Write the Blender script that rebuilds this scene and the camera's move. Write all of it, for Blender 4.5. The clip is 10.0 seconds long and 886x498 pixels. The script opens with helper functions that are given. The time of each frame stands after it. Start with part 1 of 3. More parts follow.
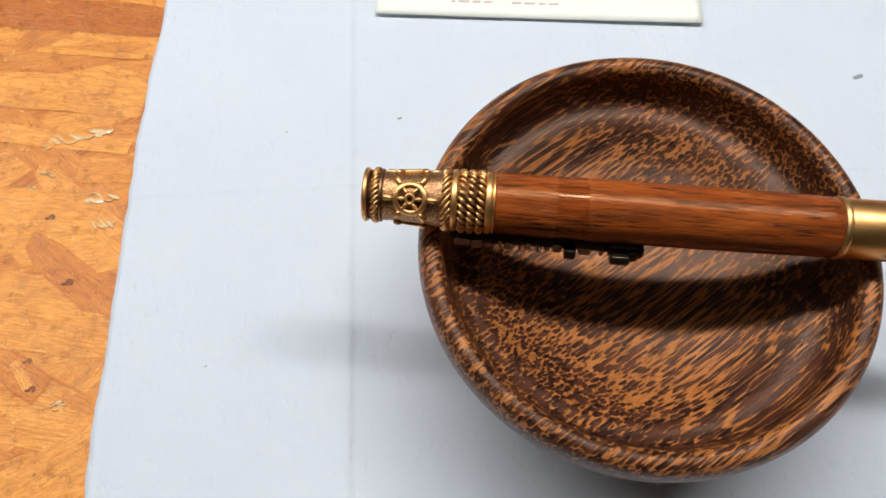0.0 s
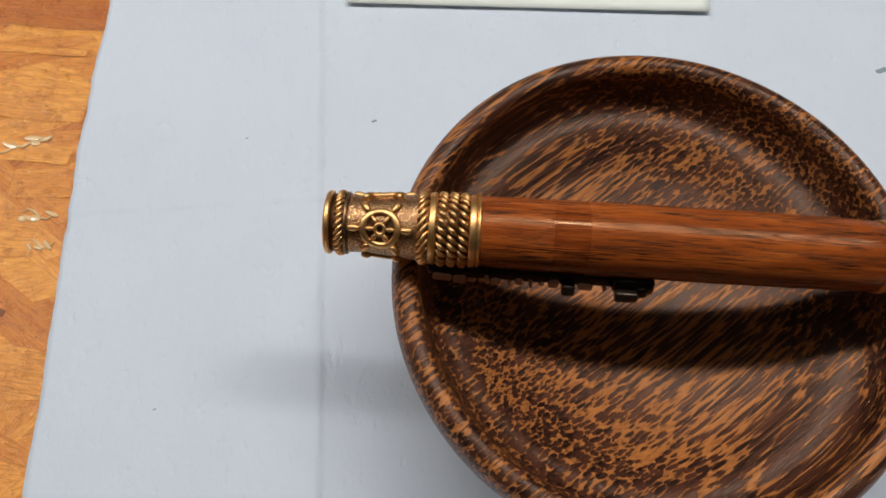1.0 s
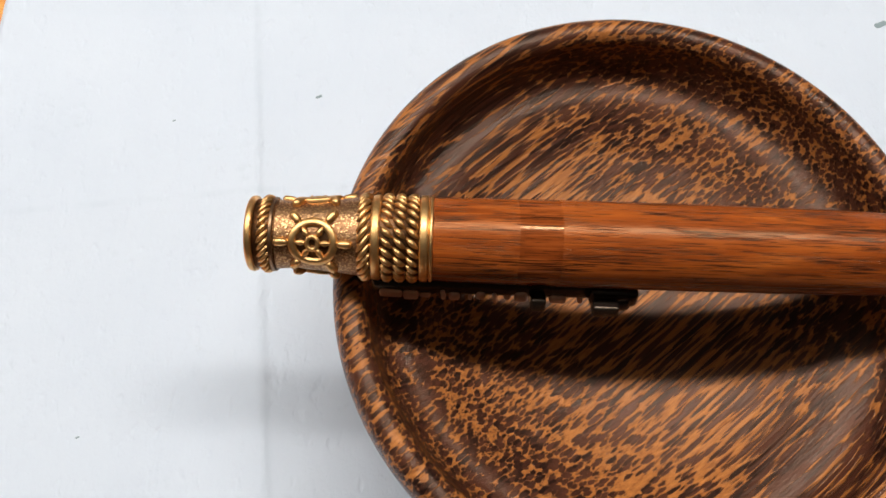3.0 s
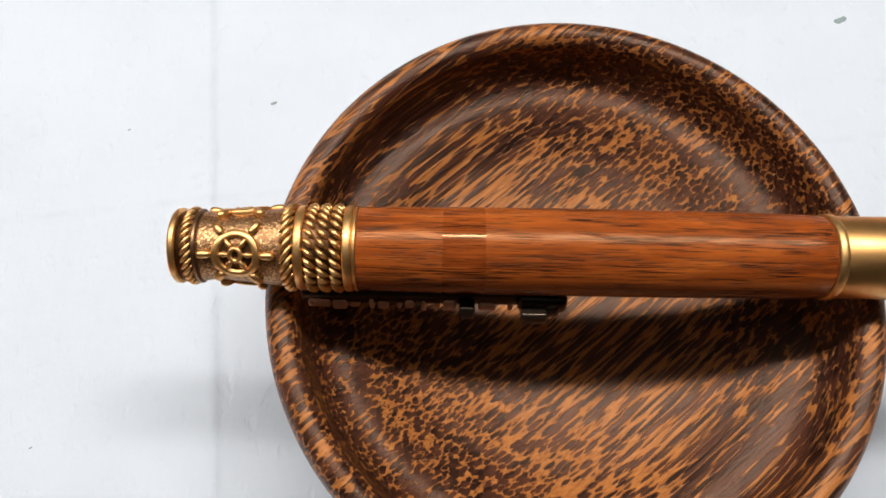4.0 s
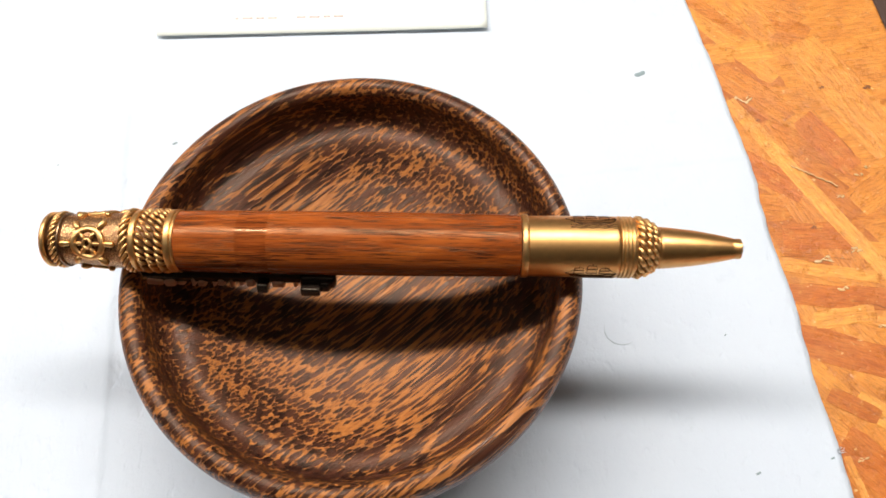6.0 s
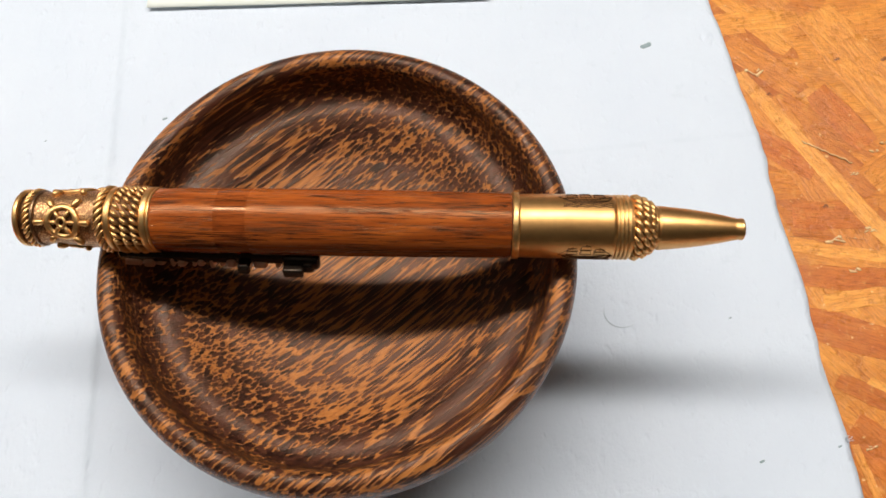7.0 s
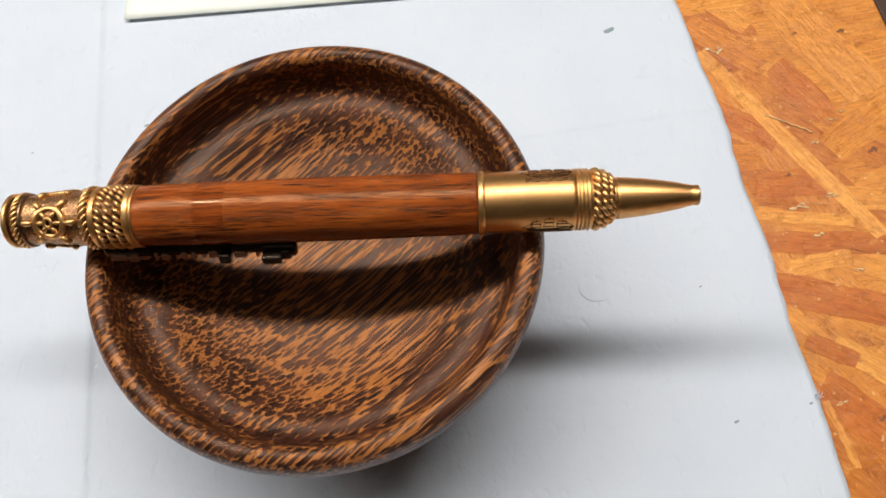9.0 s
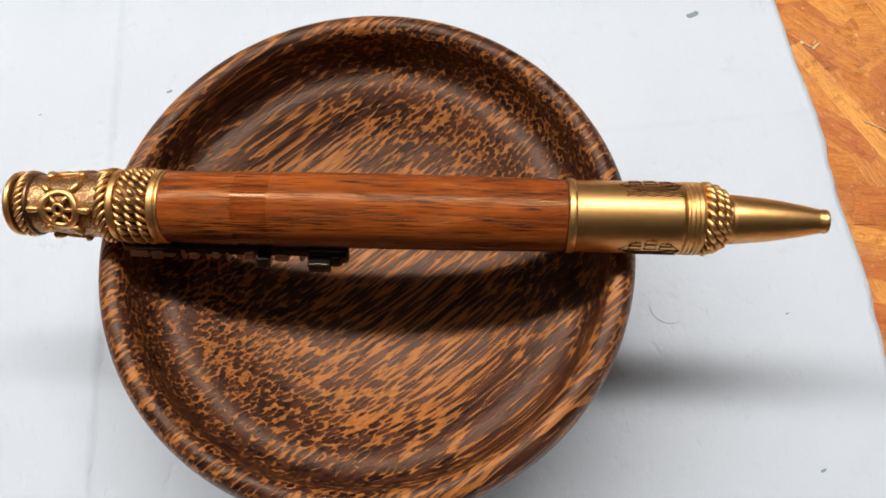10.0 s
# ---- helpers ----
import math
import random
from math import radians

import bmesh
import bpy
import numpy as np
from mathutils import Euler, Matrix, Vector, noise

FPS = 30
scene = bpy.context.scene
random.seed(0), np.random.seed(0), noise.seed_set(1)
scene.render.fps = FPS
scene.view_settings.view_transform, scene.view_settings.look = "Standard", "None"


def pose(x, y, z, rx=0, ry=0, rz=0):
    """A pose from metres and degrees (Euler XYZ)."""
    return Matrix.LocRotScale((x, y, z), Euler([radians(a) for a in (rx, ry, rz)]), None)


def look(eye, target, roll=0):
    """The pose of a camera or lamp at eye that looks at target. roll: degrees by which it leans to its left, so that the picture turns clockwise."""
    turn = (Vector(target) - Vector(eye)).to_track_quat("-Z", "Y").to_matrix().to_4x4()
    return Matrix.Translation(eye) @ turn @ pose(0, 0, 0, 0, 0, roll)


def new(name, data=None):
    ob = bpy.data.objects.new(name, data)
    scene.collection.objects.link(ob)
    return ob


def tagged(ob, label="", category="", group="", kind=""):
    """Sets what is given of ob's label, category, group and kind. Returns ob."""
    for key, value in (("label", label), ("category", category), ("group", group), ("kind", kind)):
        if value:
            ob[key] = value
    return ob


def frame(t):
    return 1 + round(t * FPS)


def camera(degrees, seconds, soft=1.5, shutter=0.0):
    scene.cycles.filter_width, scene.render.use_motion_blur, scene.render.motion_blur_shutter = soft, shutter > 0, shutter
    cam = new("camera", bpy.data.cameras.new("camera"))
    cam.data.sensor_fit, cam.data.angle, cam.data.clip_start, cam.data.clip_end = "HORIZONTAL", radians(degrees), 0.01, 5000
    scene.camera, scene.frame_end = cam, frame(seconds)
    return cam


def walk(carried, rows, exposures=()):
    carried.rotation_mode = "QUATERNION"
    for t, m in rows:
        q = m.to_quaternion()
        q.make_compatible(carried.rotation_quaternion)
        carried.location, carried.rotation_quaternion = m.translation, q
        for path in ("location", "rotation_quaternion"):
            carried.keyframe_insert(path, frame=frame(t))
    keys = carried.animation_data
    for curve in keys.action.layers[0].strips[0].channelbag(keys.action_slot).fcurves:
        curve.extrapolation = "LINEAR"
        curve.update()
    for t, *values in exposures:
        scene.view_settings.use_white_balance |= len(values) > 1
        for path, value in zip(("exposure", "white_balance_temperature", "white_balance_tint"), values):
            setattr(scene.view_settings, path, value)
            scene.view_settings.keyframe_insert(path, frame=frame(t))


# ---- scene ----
cam = camera(60.91, 10.0, soft=1.7)
PATH = [
    (0, (-0.00475, -0.07821, 0.19611), (-0.01029, -0.01506, 0.06017), -0.32),
    (0.5, (-0.00867, -0.07029, 0.18739), (-0.01374, -0.00710, 0.05144), -0.31),
    (1, (-0.00411, -0.05899, 0.17866), (-0.00720, 0.00111, 0.04126), 0.99),
    (1.5, (0.00023, -0.05300, 0.16204), (-0.00265, 0.00376, 0.02322), 0.81),
    (2, (-0.00591, -0.04642, 0.15260), (-0.00604, 0.00794, 0.01279), 3.64),
    (2.5, (-0.00469, -0.04364, 0.15046), (-0.00142, 0.00786, 0.00962), 4.65),
    (2.7, (-0.00338, -0.04328, 0.15726), (-0.00093, 0.00797, 0.01631), 4.54),
    (3.8, (0.00923, -0.03768, 0.16665), (0.00961, 0.01462, 0.02606), 2.15),
    (4, (0.01240, -0.03978, 0.16375), (0.01254, 0.01102, 0.02261), 1.19),
    (4.2, (0.02322, -0.04008, 0.16529), (0.02386, 0.00778, 0.02466), 0.56),
    (4.5, (0.03928, -0.04654, 0.17104), (0.03980, -0.00225, 0.02773), -0.77),
    (5, (0.05712, -0.06857, 0.19767), (0.05052, -0.01999, 0.05591), -8.41),
    (5.5, (0.06413, -0.07014, 0.18370), (0.06351, -0.01649, 0.04363), -0.42),
    (6, (0.05819, -0.06527, 0.19832), (0.05492, -0.00463, 0.06116), -2.00),
    (6.2, (0.06149, -0.06099, 0.19183), (0.05613, -0.00168, 0.05416), -3.32),
    (7.3, (0.06545, -0.06344, 0.19296), (0.05936, -0.00711, 0.05407), -5.28),
    (7.5, (0.06740, -0.06640, 0.19615), (0.06158, -0.00925, 0.05758), -5.66),
    (8, (0.06447, -0.06455, 0.19407), (0.05884, -0.00776, 0.05535), -5.93),
    (8.5, (0.06300, -0.06805, 0.20008), (0.05711, -0.01095, 0.06150), -6.41),
    (9, (0.06966, -0.06937, 0.19653), (0.06364, -0.01218, 0.05798), -7.61),
    (9.5, (0.05758, -0.05681, 0.18249), (0.05217, -0.00212, 0.04292), -4.84),
    (10, (0.05447, -0.05282, 0.17842), (0.04875, -0.00137, 0.03763), -4.54),
]
EXPOSURES = [(0, -0.02, 6260, 10), (0.5, -0.14, 6260, 10), (1, -0.42, 6260, 10), (1.5, -0.42, 6300, 10), (2, -0.2, 6330, 10), (2.5, -0.05, 6366, 10),
             (2.7, -0.01, 6380, 10), (3.8, 0.12, 6480, 10), (4, 0.12, 6480, 10), (4.5, 0.2, 6480, 10), (5, 0.36, 6480, 10), (5.5, 0.40, 6480, 10),
             (6, 0.38, 6480, 10), (6.2, 0.28, 6480, 10), (7.3, 0.1, 6480, 10), (7.5, 0.05, 6480, 10), (8, 0, 6480, 10), (8.5, 0.0, 6480, 10),
             (9, 0.04, 6480, 10), (9.5, -0.13, 6480, 10), (10, 0.06, 6480, 10)]
walk(cam, [(t, look(eye, target, roll)) for t, eye, target, roll in PATH], EXPOSURES)

# ---- light: one long shop light over the bench, a dim room round it ----
world = bpy.data.worlds.new("world")
scene.world = world
world.use_nodes = True
world.node_tree.nodes["Background"].inputs[0].default_value = (0.75, 0.82, 0.9, 1)
world.node_tree.nodes["Background"].inputs[1].default_value = 0.05

LAMP_AT = (-0.40, 0.352, 1.10)
lamp_data = bpy.data.lights.new("bench_light", "AREA")
lamp_data.shape, lamp_data.size, lamp_data.size_y = "RECTANGLE", 2.3, 0.09
lamp_data.energy, lamp_data.color = 22.3, (1.0, 0.965, 0.92)
lamp = new("bench_light", lamp_data)
lamp.matrix_world = pose(*LAMP_AT)
# added fill above the fixture: brightens the ceiling to lift the shaded parts
up_data = bpy.data.lights.new("ceiling_fill", "AREA")
up_data.shape, up_data.size, up_data.size_y = "RECTANGLE", 2.0, 0.18
up_data.energy, up_data.color = 6.6, (1.0, 0.98, 0.95)
up_lamp = new("ceiling_fill", up_data)
up_lamp.matrix_world = pose(LAMP_AT[0], LAMP_AT[1], LAMP_AT[2] + 0.075, 180)

CM = 0.01
# the paper towel lies turned by TILT_DEG, with one fold across each way
TILT_DEG, FOLD_U, FOLD_V = 7.3, 3.70, 3.52


# ---- materials ----
class Nodes:
    def __init__(self, name):
        self.mat = bpy.data.materials.new(name)
        self.mat.use_nodes = True
        self.tree = self.mat.node_tree
        self.bsdf = self.tree.nodes["Principled BSDF"]

    def add(self, kind, **values):
        n = self.tree.nodes.new(kind)
        for key, value in values.items():
            n.inputs[key.replace("_", " ")].default_value = value
        return n

    def link(self, a, b):
        self.tree.links.new(a, b)

    def coords(self, scale=(1, 1, 1), turn=(0, 0, 0), space="Object"):
        tc = self.add("ShaderNodeTexCoord")
        m = self.add("ShaderNodeMapping")
        m.inputs["Rotation"].default_value = [radians(a) for a in turn]
        m.inputs["Scale"].default_value = scale
        self.link(tc.outputs[space], m.inputs["Vector"])
        return m.outputs["Vector"]

    def noise(self, vector, scale, detail=3.0, rough=0.55, distort=0.0):
        n = self.add("ShaderNodeTexNoise", Scale=scale, Detail=detail, Roughness=rough, Distortion=distort)
        self.link(vector, n.inputs["Vector"])
        return n.outputs["Fac"]

    def ramp(self, value, stops, ease=False):
        r = self.add("ShaderNodeValToRGB")
        e = r.color_ramp.elements
        while len(e) < len(stops):
            e.new(0.5)
        for el, (at, col) in zip(e, stops):
            el.position, el.color = at, (*col, 1) if len(col) == 3 else col
        if ease:
            r.color_ramp.interpolation = "EASE"
        self.link(value, r.inputs["Fac"])
        return r.outputs["Color"]

    def mix(self, fac, a, b, mode="MIX"):
        m = self.tree.nodes.new("ShaderNodeMix")
        m.data_type, m.blend_type = "RGBA", mode
        for socket, value in ((m.inputs[0], fac), (m.inputs[6], a), (m.inputs[7], b)):
            if hasattr(value, "links"):
                self.link(value, socket)
            else:
                socket.default_value = value if not isinstance(value, tuple) or len(value) == 4 else (*value, 1)
        return m.outputs[2]

    def math(self, op, a, b=0.5):
        m = self.tree.nodes.new("ShaderNodeMath")
        m.operation = op
        for socket, value in ((m.inputs[0], a), (m.inputs[1], b)):
            if hasattr(value, "links"):
                self.link(value, socket)
            else:
                socket.default_value = value
        return m.outputs[0]

    def bump(self, height, strength, distance):
        b = self.add("ShaderNodeBump", Strength=strength, Distance=distance)
        self.link(height, b.inputs["Height"])
        self.link(b.outputs["Normal"], self.bsdf.inputs["Normal"])

    def done(self, color=None, rough=None, **values):
        for key, value in (("Base Color", color), ("Roughness", rough)):
            if value is None:
                continue
            if hasattr(value, "links"):
                self.link(value, self.bsdf.inputs[key])
            else:
                self.bsdf.inputs[key].default_value = (*value, 1) if isinstance(value, tuple) else value
        for key, value in values.items():
            self.bsdf.inputs[key.replace("_", " ")].default_value = value
        return self.mat


def grey(v):
    return (v, v, v)


def palm_wood():
    """Dark palm wood: packed black-brown fibre bundles in a net of orange, running along one slanting direction."""
    n = Nodes("palm_wood")
    tc = n.add("ShaderNodeTexCoord")
    turn = n.add("ShaderNodeVectorRotate")
    turn.rotation_type = "EULER_XYZ"
    turn.inputs["Rotation"].default_value = (0, radians(3), radians(-41))
    n.link(tc.outputs["Object"], turn.inputs["Vector"])
    m = n.add("ShaderNodeMapping")
    m.inputs["Scale"].default_value = (0.06, 1, 1)
    n.link(turn.outputs["Vector"], m.inputs["Vector"])
    v = m.outputs["Vector"]
    layers = n.add("ShaderNodeMapping")
    layers.inputs["Scale"].default_value = (0.09, 0.14, 1)
    n.link(turn.outputs["Vector"], layers.inputs["Vector"])
    wob = n.add("ShaderNodeTexNoise", Scale=800.0, Detail=4.0, Roughness=0.65)
    n.link(v, wob.inputs["Vector"])
    off = n.add("ShaderNodeVectorMath")
    off.operation = "MULTIPLY_ADD"
    n.link(wob.outputs["Color"], off.inputs[0])
    off.inputs[1].default_value = (0.0009, 0.0009, 0.0009)
    n.link(v, off.inputs[2])
    cells = n.add("ShaderNodeTexVoronoi", Scale=1300.0, Randomness=0.9)
    n.link(off.outputs[0], cells.inputs["Vector"])
    cell = n.add("ShaderNodeSeparateColor")
    n.link(cells.outputs["Color"], cell.inputs["Color"])
    patch = n.noise(v, 260.0, 3.0, 0.6)
    band = n.noise(layers.outputs["Vector"], 330.0, 2.0, 0.5)
    fine = n.noise(v, 2000.0, 4.0, 0.7)
    reach = n.math("ADD", n.math("MULTIPLY", patch, 0.30), n.math("MULTIPLY", band, 0.45))
    reach = n.math("ADD", reach, n.math("MULTIPLY", cell.outputs[0], 0.16))
    reach = n.math("ADD", reach, n.math("MULTIPLY", fine, 0.12))
    wide = n.noise(v, 60.0, 2.0, 0.5)
    reach = n.math("ADD", reach, n.math("MULTIPLY", wide, 0.16))
    # more dark bundles between the floor of the bowl and its rim, fewer at the floor
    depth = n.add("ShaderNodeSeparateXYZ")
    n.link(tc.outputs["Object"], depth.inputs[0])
    by_height = n.ramp(n.math("MULTIPLY", depth.outputs[2], 20.0), [(0.60, grey(0.58)), (0.70, grey(0.43)), (0.84, grey(0.37)), (0.90, grey(0.52))])
    reach = n.math("ADD", reach, n.math("MULTIPLY", n.math("SUBTRACT", by_height, 0.5), 0.7))
    net = n.math("ADD", n.math("ADD", reach, cells.outputs["Distance"]), -0.675)
    halo = n.ramp(net, [(0.40, grey(0)), (0.50, grey(1))], True)
    mask = n.ramp(net, [(0.47, grey(0)), (0.58, grey(1))], True)
    # small dark bundles strewn through the orange in places
    small = n.add("ShaderNodeTexVoronoi", Scale=2100.0, Randomness=1.0)
    n.link(off.outputs[0], small.inputs["Vector"])
    strewn = n.math("MULTIPLY", n.ramp(small.outputs["Distance"], [(0.30, grey(0.9)), (0.42, grey(0))], True), n.ramp(n.noise(v, 190.0, 2.0), [(0.42, grey(0)), (0.56, grey(1))], True))
    mask = n.math("MULTIPLY", mask, n.math("SUBTRACT", 1.0, strewn))
    tint = n.noise(v, 300.0, 3.0, 0.6)
    lift = n.math("ADD", n.math("MULTIPLY", tint, 0.7), n.math("MULTIPLY", cell.outputs[1], 0.35))
    dark = n.mix(n.ramp(lift, [(0.36, grey(0)), (0.68, grey(1))]), (0.009, 0.0032, 0.003), (0.075, 0.024, 0.013))
    warm = n.mix(n.ramp(fine, [(0.3, grey(0)), (0.7, grey(1))]), (0.225, 0.072, 0.017), (0.50, 0.182, 0.042))
    color = n.mix(mask, n.mix(halo, dark, (0.060, 0.022, 0.010)), warm)
    rough = n.mix(mask, n.ramp(fine, [(0.3, grey(0.30)), (0.7, grey(0.40))]), grey(0.42))
    n.bump(n.math("ADD", n.math("MULTIPLY", mask, -0.5), fine), 0.8, 0.00022)
    n.link(n.bsdf.inputs["Normal"].links[0].from_socket, n.bsdf.inputs["Coat Normal"])
    return n.done(color, rough, Specular_IOR_Level=0.5, Specular_Tint=(1.0, 0.62, 0.40, 1.0), Coat_Weight=0.2, Coat_Roughness=0.12)


def barrel_wood(name, rough, shade):
    """Red-brown wood with short dark pores along the barrel."""
    n = Nodes(name)
    broad = n.noise(n.coords((9, 70, 70)), 4.0, 4.0, 0.55, 0.6)
    lines = n.noise(n.coords((7, 420, 420)), 4.0, 4.0, 0.65, 0.2)
    pores = n.noise(n.coords((34, 1700, 1700)), 4.0, 2.0, 0.5, 0.2)
    few = n.noise(n.coords((20, 150, 150)), 3.0, 3.0, 0.6)
    tone = n.math("ADD", n.math("MULTIPLY", broad, 0.6), n.math("MULTIPLY", lines, 0.4))
    ground = n.ramp(tone, [(0.30, (0.085 * shade, 0.017 * shade, 0.004)), (0.47, (0.27 * shade, 0.055 * shade, 0.008)), (0.64, (0.46 * shade, 0.112 * shade, 0.017))])
    cut = n.math("SUBTRACT", pores, n.math("MULTIPLY", few, 0.55))
    streak = n.ramp(cut, [(0.12, grey(0.95)), (0.185, grey(0))], True)
    color = n.mix(streak, ground, (0.030, 0.008, 0.004))
    if rough > 0.2:
        n.bump(n.math("SUBTRACT", n.math("MULTIPLY", lines, 0.8), streak), 0.45, 0.00012)
    return n.done(color, n.ramp(lines, [(0.3, grey(rough * 1.4)), (0.7, grey(rough))]), Specular_IOR_Level=0.5, Specular_Tint=(1.0, 0.62, 0.33, 1.0))


def brass(name, color, rough, patina=0.0, scale=2500.0, brushed=False):
    n = Nodes(name)
    v = n.coords((1, 1, 1))
    big = n.noise(v, 500.0, 3.0)
    fine = n.noise(n.coords((12, 1, 1)) if brushed else v, scale, 3.0, 0.6)
    patchy = n.ramp(big, [(0.3, tuple(c * (1 - patina) for c in color)), (0.65, color)])
    n.bump(fine, 0.06, 0.00003)
    return n.done(patchy, n.ramp(big, [(0.2, grey(rough + 0.1)), (0.8, grey(rough))]), Metallic=1.0)


def pebbled(name, color):
    """Antique brass cast with fine pebbles; dark patina stays in the pits between them."""
    n = Nodes(name)
    v = n.coords()
    wob = n.add("ShaderNodeTexNoise", Scale=1800.0, Detail=3.0, Roughness=0.6)
    n.link(v, wob.inputs["Vector"])
    off = n.add("ShaderNodeVectorMath")
    off.operation = "MULTIPLY_ADD"
    n.link(wob.outputs["Color"], off.inputs[0])
    off.inputs[1].default_value = (0.0004, 0.0004, 0.0004)
    n.link(v, off.inputs[2])
    cells = n.add("ShaderNodeTexVoronoi", Scale=2700.0, Randomness=1.0)
    n.link(off.outputs[0], cells.inputs["Vector"])
    patches = n.noise(v, 700.0, 3.0, 0.6)
    pit = n.ramp(n.math("ADD", cells.outputs["Distance"], n.math("MULTIPLY", patches, 0.5)), [(0.58, grey(0)), (0.78, grey(1))], True)
    patchy = n.mix(patches, tuple(c * 0.7 for c in color), color)
    color = n.mix(pit, patchy, (0.30, 0.155, 0.075))
    n.bump(n.math("MULTIPLY", cells.outputs["Distance"], -1.0), 0.7, 0.0001)
    return n.done(color, n.mix(pit, grey(0.34), grey(0.5)), Metallic=1.0)


def paper_blue():
    n = Nodes("paper_towel")
    v = n.coords()
    fibres = n.noise(n.coords((1, 1, 1)), 1500.0, 4.0, 0.7)
    cloud = n.noise(v, 26.0, 4.0, 0.6)
    color = n.mix(cloud, (0.565, 0.615, 0.685), (0.64, 0.682, 0.735))
    turn = n.coords(turn=(0, 0, -TILT_DEG))
    xyz = n.add("ShaderNodeSeparateXYZ")
    n.link(turn, xyz.inputs[0])
    patchy = n.noise(v, 160.0, 4.0, 0.7)
    # a thin broken line, a little darker, along each fold
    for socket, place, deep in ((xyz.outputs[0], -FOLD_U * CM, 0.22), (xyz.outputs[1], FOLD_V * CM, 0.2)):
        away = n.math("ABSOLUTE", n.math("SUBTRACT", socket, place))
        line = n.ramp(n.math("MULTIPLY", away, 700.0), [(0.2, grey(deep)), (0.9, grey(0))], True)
        color = n.mix(n.math("MULTIPLY", line, n.ramp(patchy, [(0.35, grey(0)), (0.65, grey(1))])), color, (0.47, 0.53, 0.58))
    stain = n.ramp(n.noise(v, 95.0, 5.0, 0.7), [(0.62, grey(0)), (0.8, grey(0.35))])
    color = n.mix(stain, color, (0.44, 0.50, 0.54))
    blot = n.ramp(n.noise(n.coords((1, 0.7, 1), (0, 0, 20)), 420.0, 3.0, 0.6), [(0.64, grey(0)), (0.74, grey(0.22))])
    color = n.mix(n.math("MULTIPLY", blot, n.ramp(n.noise(v, 45.0, 2.0), [(0.48, grey(0)), (0.62, grey(1))])), color, (0.46, 0.50, 0.50))
    wrinkle = n.noise(n.coords((1.2, 0.8, 1), (0, 0, -TILT_DEG)), 150.0, 5.0, 0.62)
    dents = n.ramp(n.noise(n.coords((1, 0.55, 1), (0, 0, 12)), 300.0, 2.0, 0.5), [(0.25, grey(0)), (0.42, grey(1))], True)
    n.bump(n.math("ADD", n.math("MULTIPLY", fibres, 0.35), n.math("ADD", n.math("MULTIPLY", wrinkle, 2.2), n.math("MULTIPLY", dents, 0.8))), 0.5, 0.00045)
    return n.done(color, 0.9, Specular_IOR_Level=0.2)


def strand_wood(name, varied, tint=(1.0, 1.0, 1.0)):
    """Varnished wood strands of a chipboard; the grain runs along x, each strand has its own tone."""
    n = Nodes(name)
    v = n.coords((14, 110, 110))
    info = n.add("ShaderNodeObjectInfo")
    if varied:
        shift = n.add("ShaderNodeVectorMath")
        shift.operation = "ADD"
        n.link(v, shift.inputs[0])
        n.link(n.math("MULTIPLY", info.outputs["Random"], 40.0), shift.inputs[1])
        v = shift.outputs[0]
    grain = n.noise(v, 4.0, 6.0, 0.72, 0.5)
    geo = n.add("ShaderNodeNewGeometry")
    where = geo.outputs["Position"]
    tone = n.noise(where, 75.0, 6.0, 0.7)
    mottle = n.noise(where, 230.0, 5.0, 0.7)
    a = n.ramp(grain, [(0.25, (0.45, 0.135, 0.020)), (0.5, (0.66, 0.240, 0.036)), (0.8, (0.76, 0.325, 0.062))])
    if varied == 1:
        t = n.ramp(info.outputs["Random"], [(0.0, (0.66, 0.48, 0.38)), (0.25, (0.88, 0.78, 0.68)), (0.7, (1.0, 1.0, 1.0)), (1.0, (1.10, 1.18, 1.25))])
        a = n.mix(1.0, a, t, "MULTIPLY")
    a = n.mix(1.0, a, tint, "MULTIPLY")
    a = n.mix(n.ramp(tone, [(0.30, grey(0.6)), (0.5, grey(0))]), a, (0.44, 0.145, 0.035))
    a = n.mix(n.ramp(mottle, [(0.34, grey(0.55)), (0.46, grey(0))]), a, (0.36, 0.115, 0.028))
    a = n.mix(n.ramp(mottle, [(0.58, grey(0)), (0.72, grey(0.45))]), a, (0.80, 0.42, 0.11))
    fibre = n.noise(n.coords((60, 520, 520)), 4.0, 4.0, 0.7, 0.3)
    a = n.mix(1.0, a, n.ramp(fibre, [(0.30, (0.66, 0.58, 0.52)), (0.5, (1.0, 1.0, 1.0)), (0.72, (1.14, 1.22, 1.35))]), "MULTIPLY")
    # pale dots: the varnish's glints put into the colour
    glints = n.noise(where, 560.0, 2.0, 0.5)
    a = n.mix(n.ramp(glints, [(0.70, grey(0)), (0.76, grey(0.6))]), a, (0.86, 0.58, 0.26))
    flecks = n.noise(where, 300.0, 2.0, 0.5)
    a = n.mix(n.ramp(flecks, [(0.76, grey(0)), (0.80, grey(0.85))]), a, (0.13, 0.042, 0.014))
    n.bump(n.math("ADD", n.math("ADD", grain, n.math("MULTIPLY", fibre, 0.4)), n.math("MULTIPLY", mottle, 1.6)), 0.6, 0.0005)
    return n.done(a, n.ramp(mottle, [(0.3, grey(0.22)), (0.7, grey(0.42))]), Specular_IOR_Level=0.32)


def plain(name, color, rough, scale=30.0, vary=0.12, bump=0.1, distance=0.001, **values):
    n = Nodes(name)
    v = n.coords()
    f = n.noise(v, scale, 4.0)
    c = n.mix(f, tuple(x * (1 - vary) for x in color), tuple(min(1, x * (1 + vary)) for x in color))
    n.bump(n.noise(v, scale * 8, 3.0), bump, distance)
    return n.done(c, rough, **values)


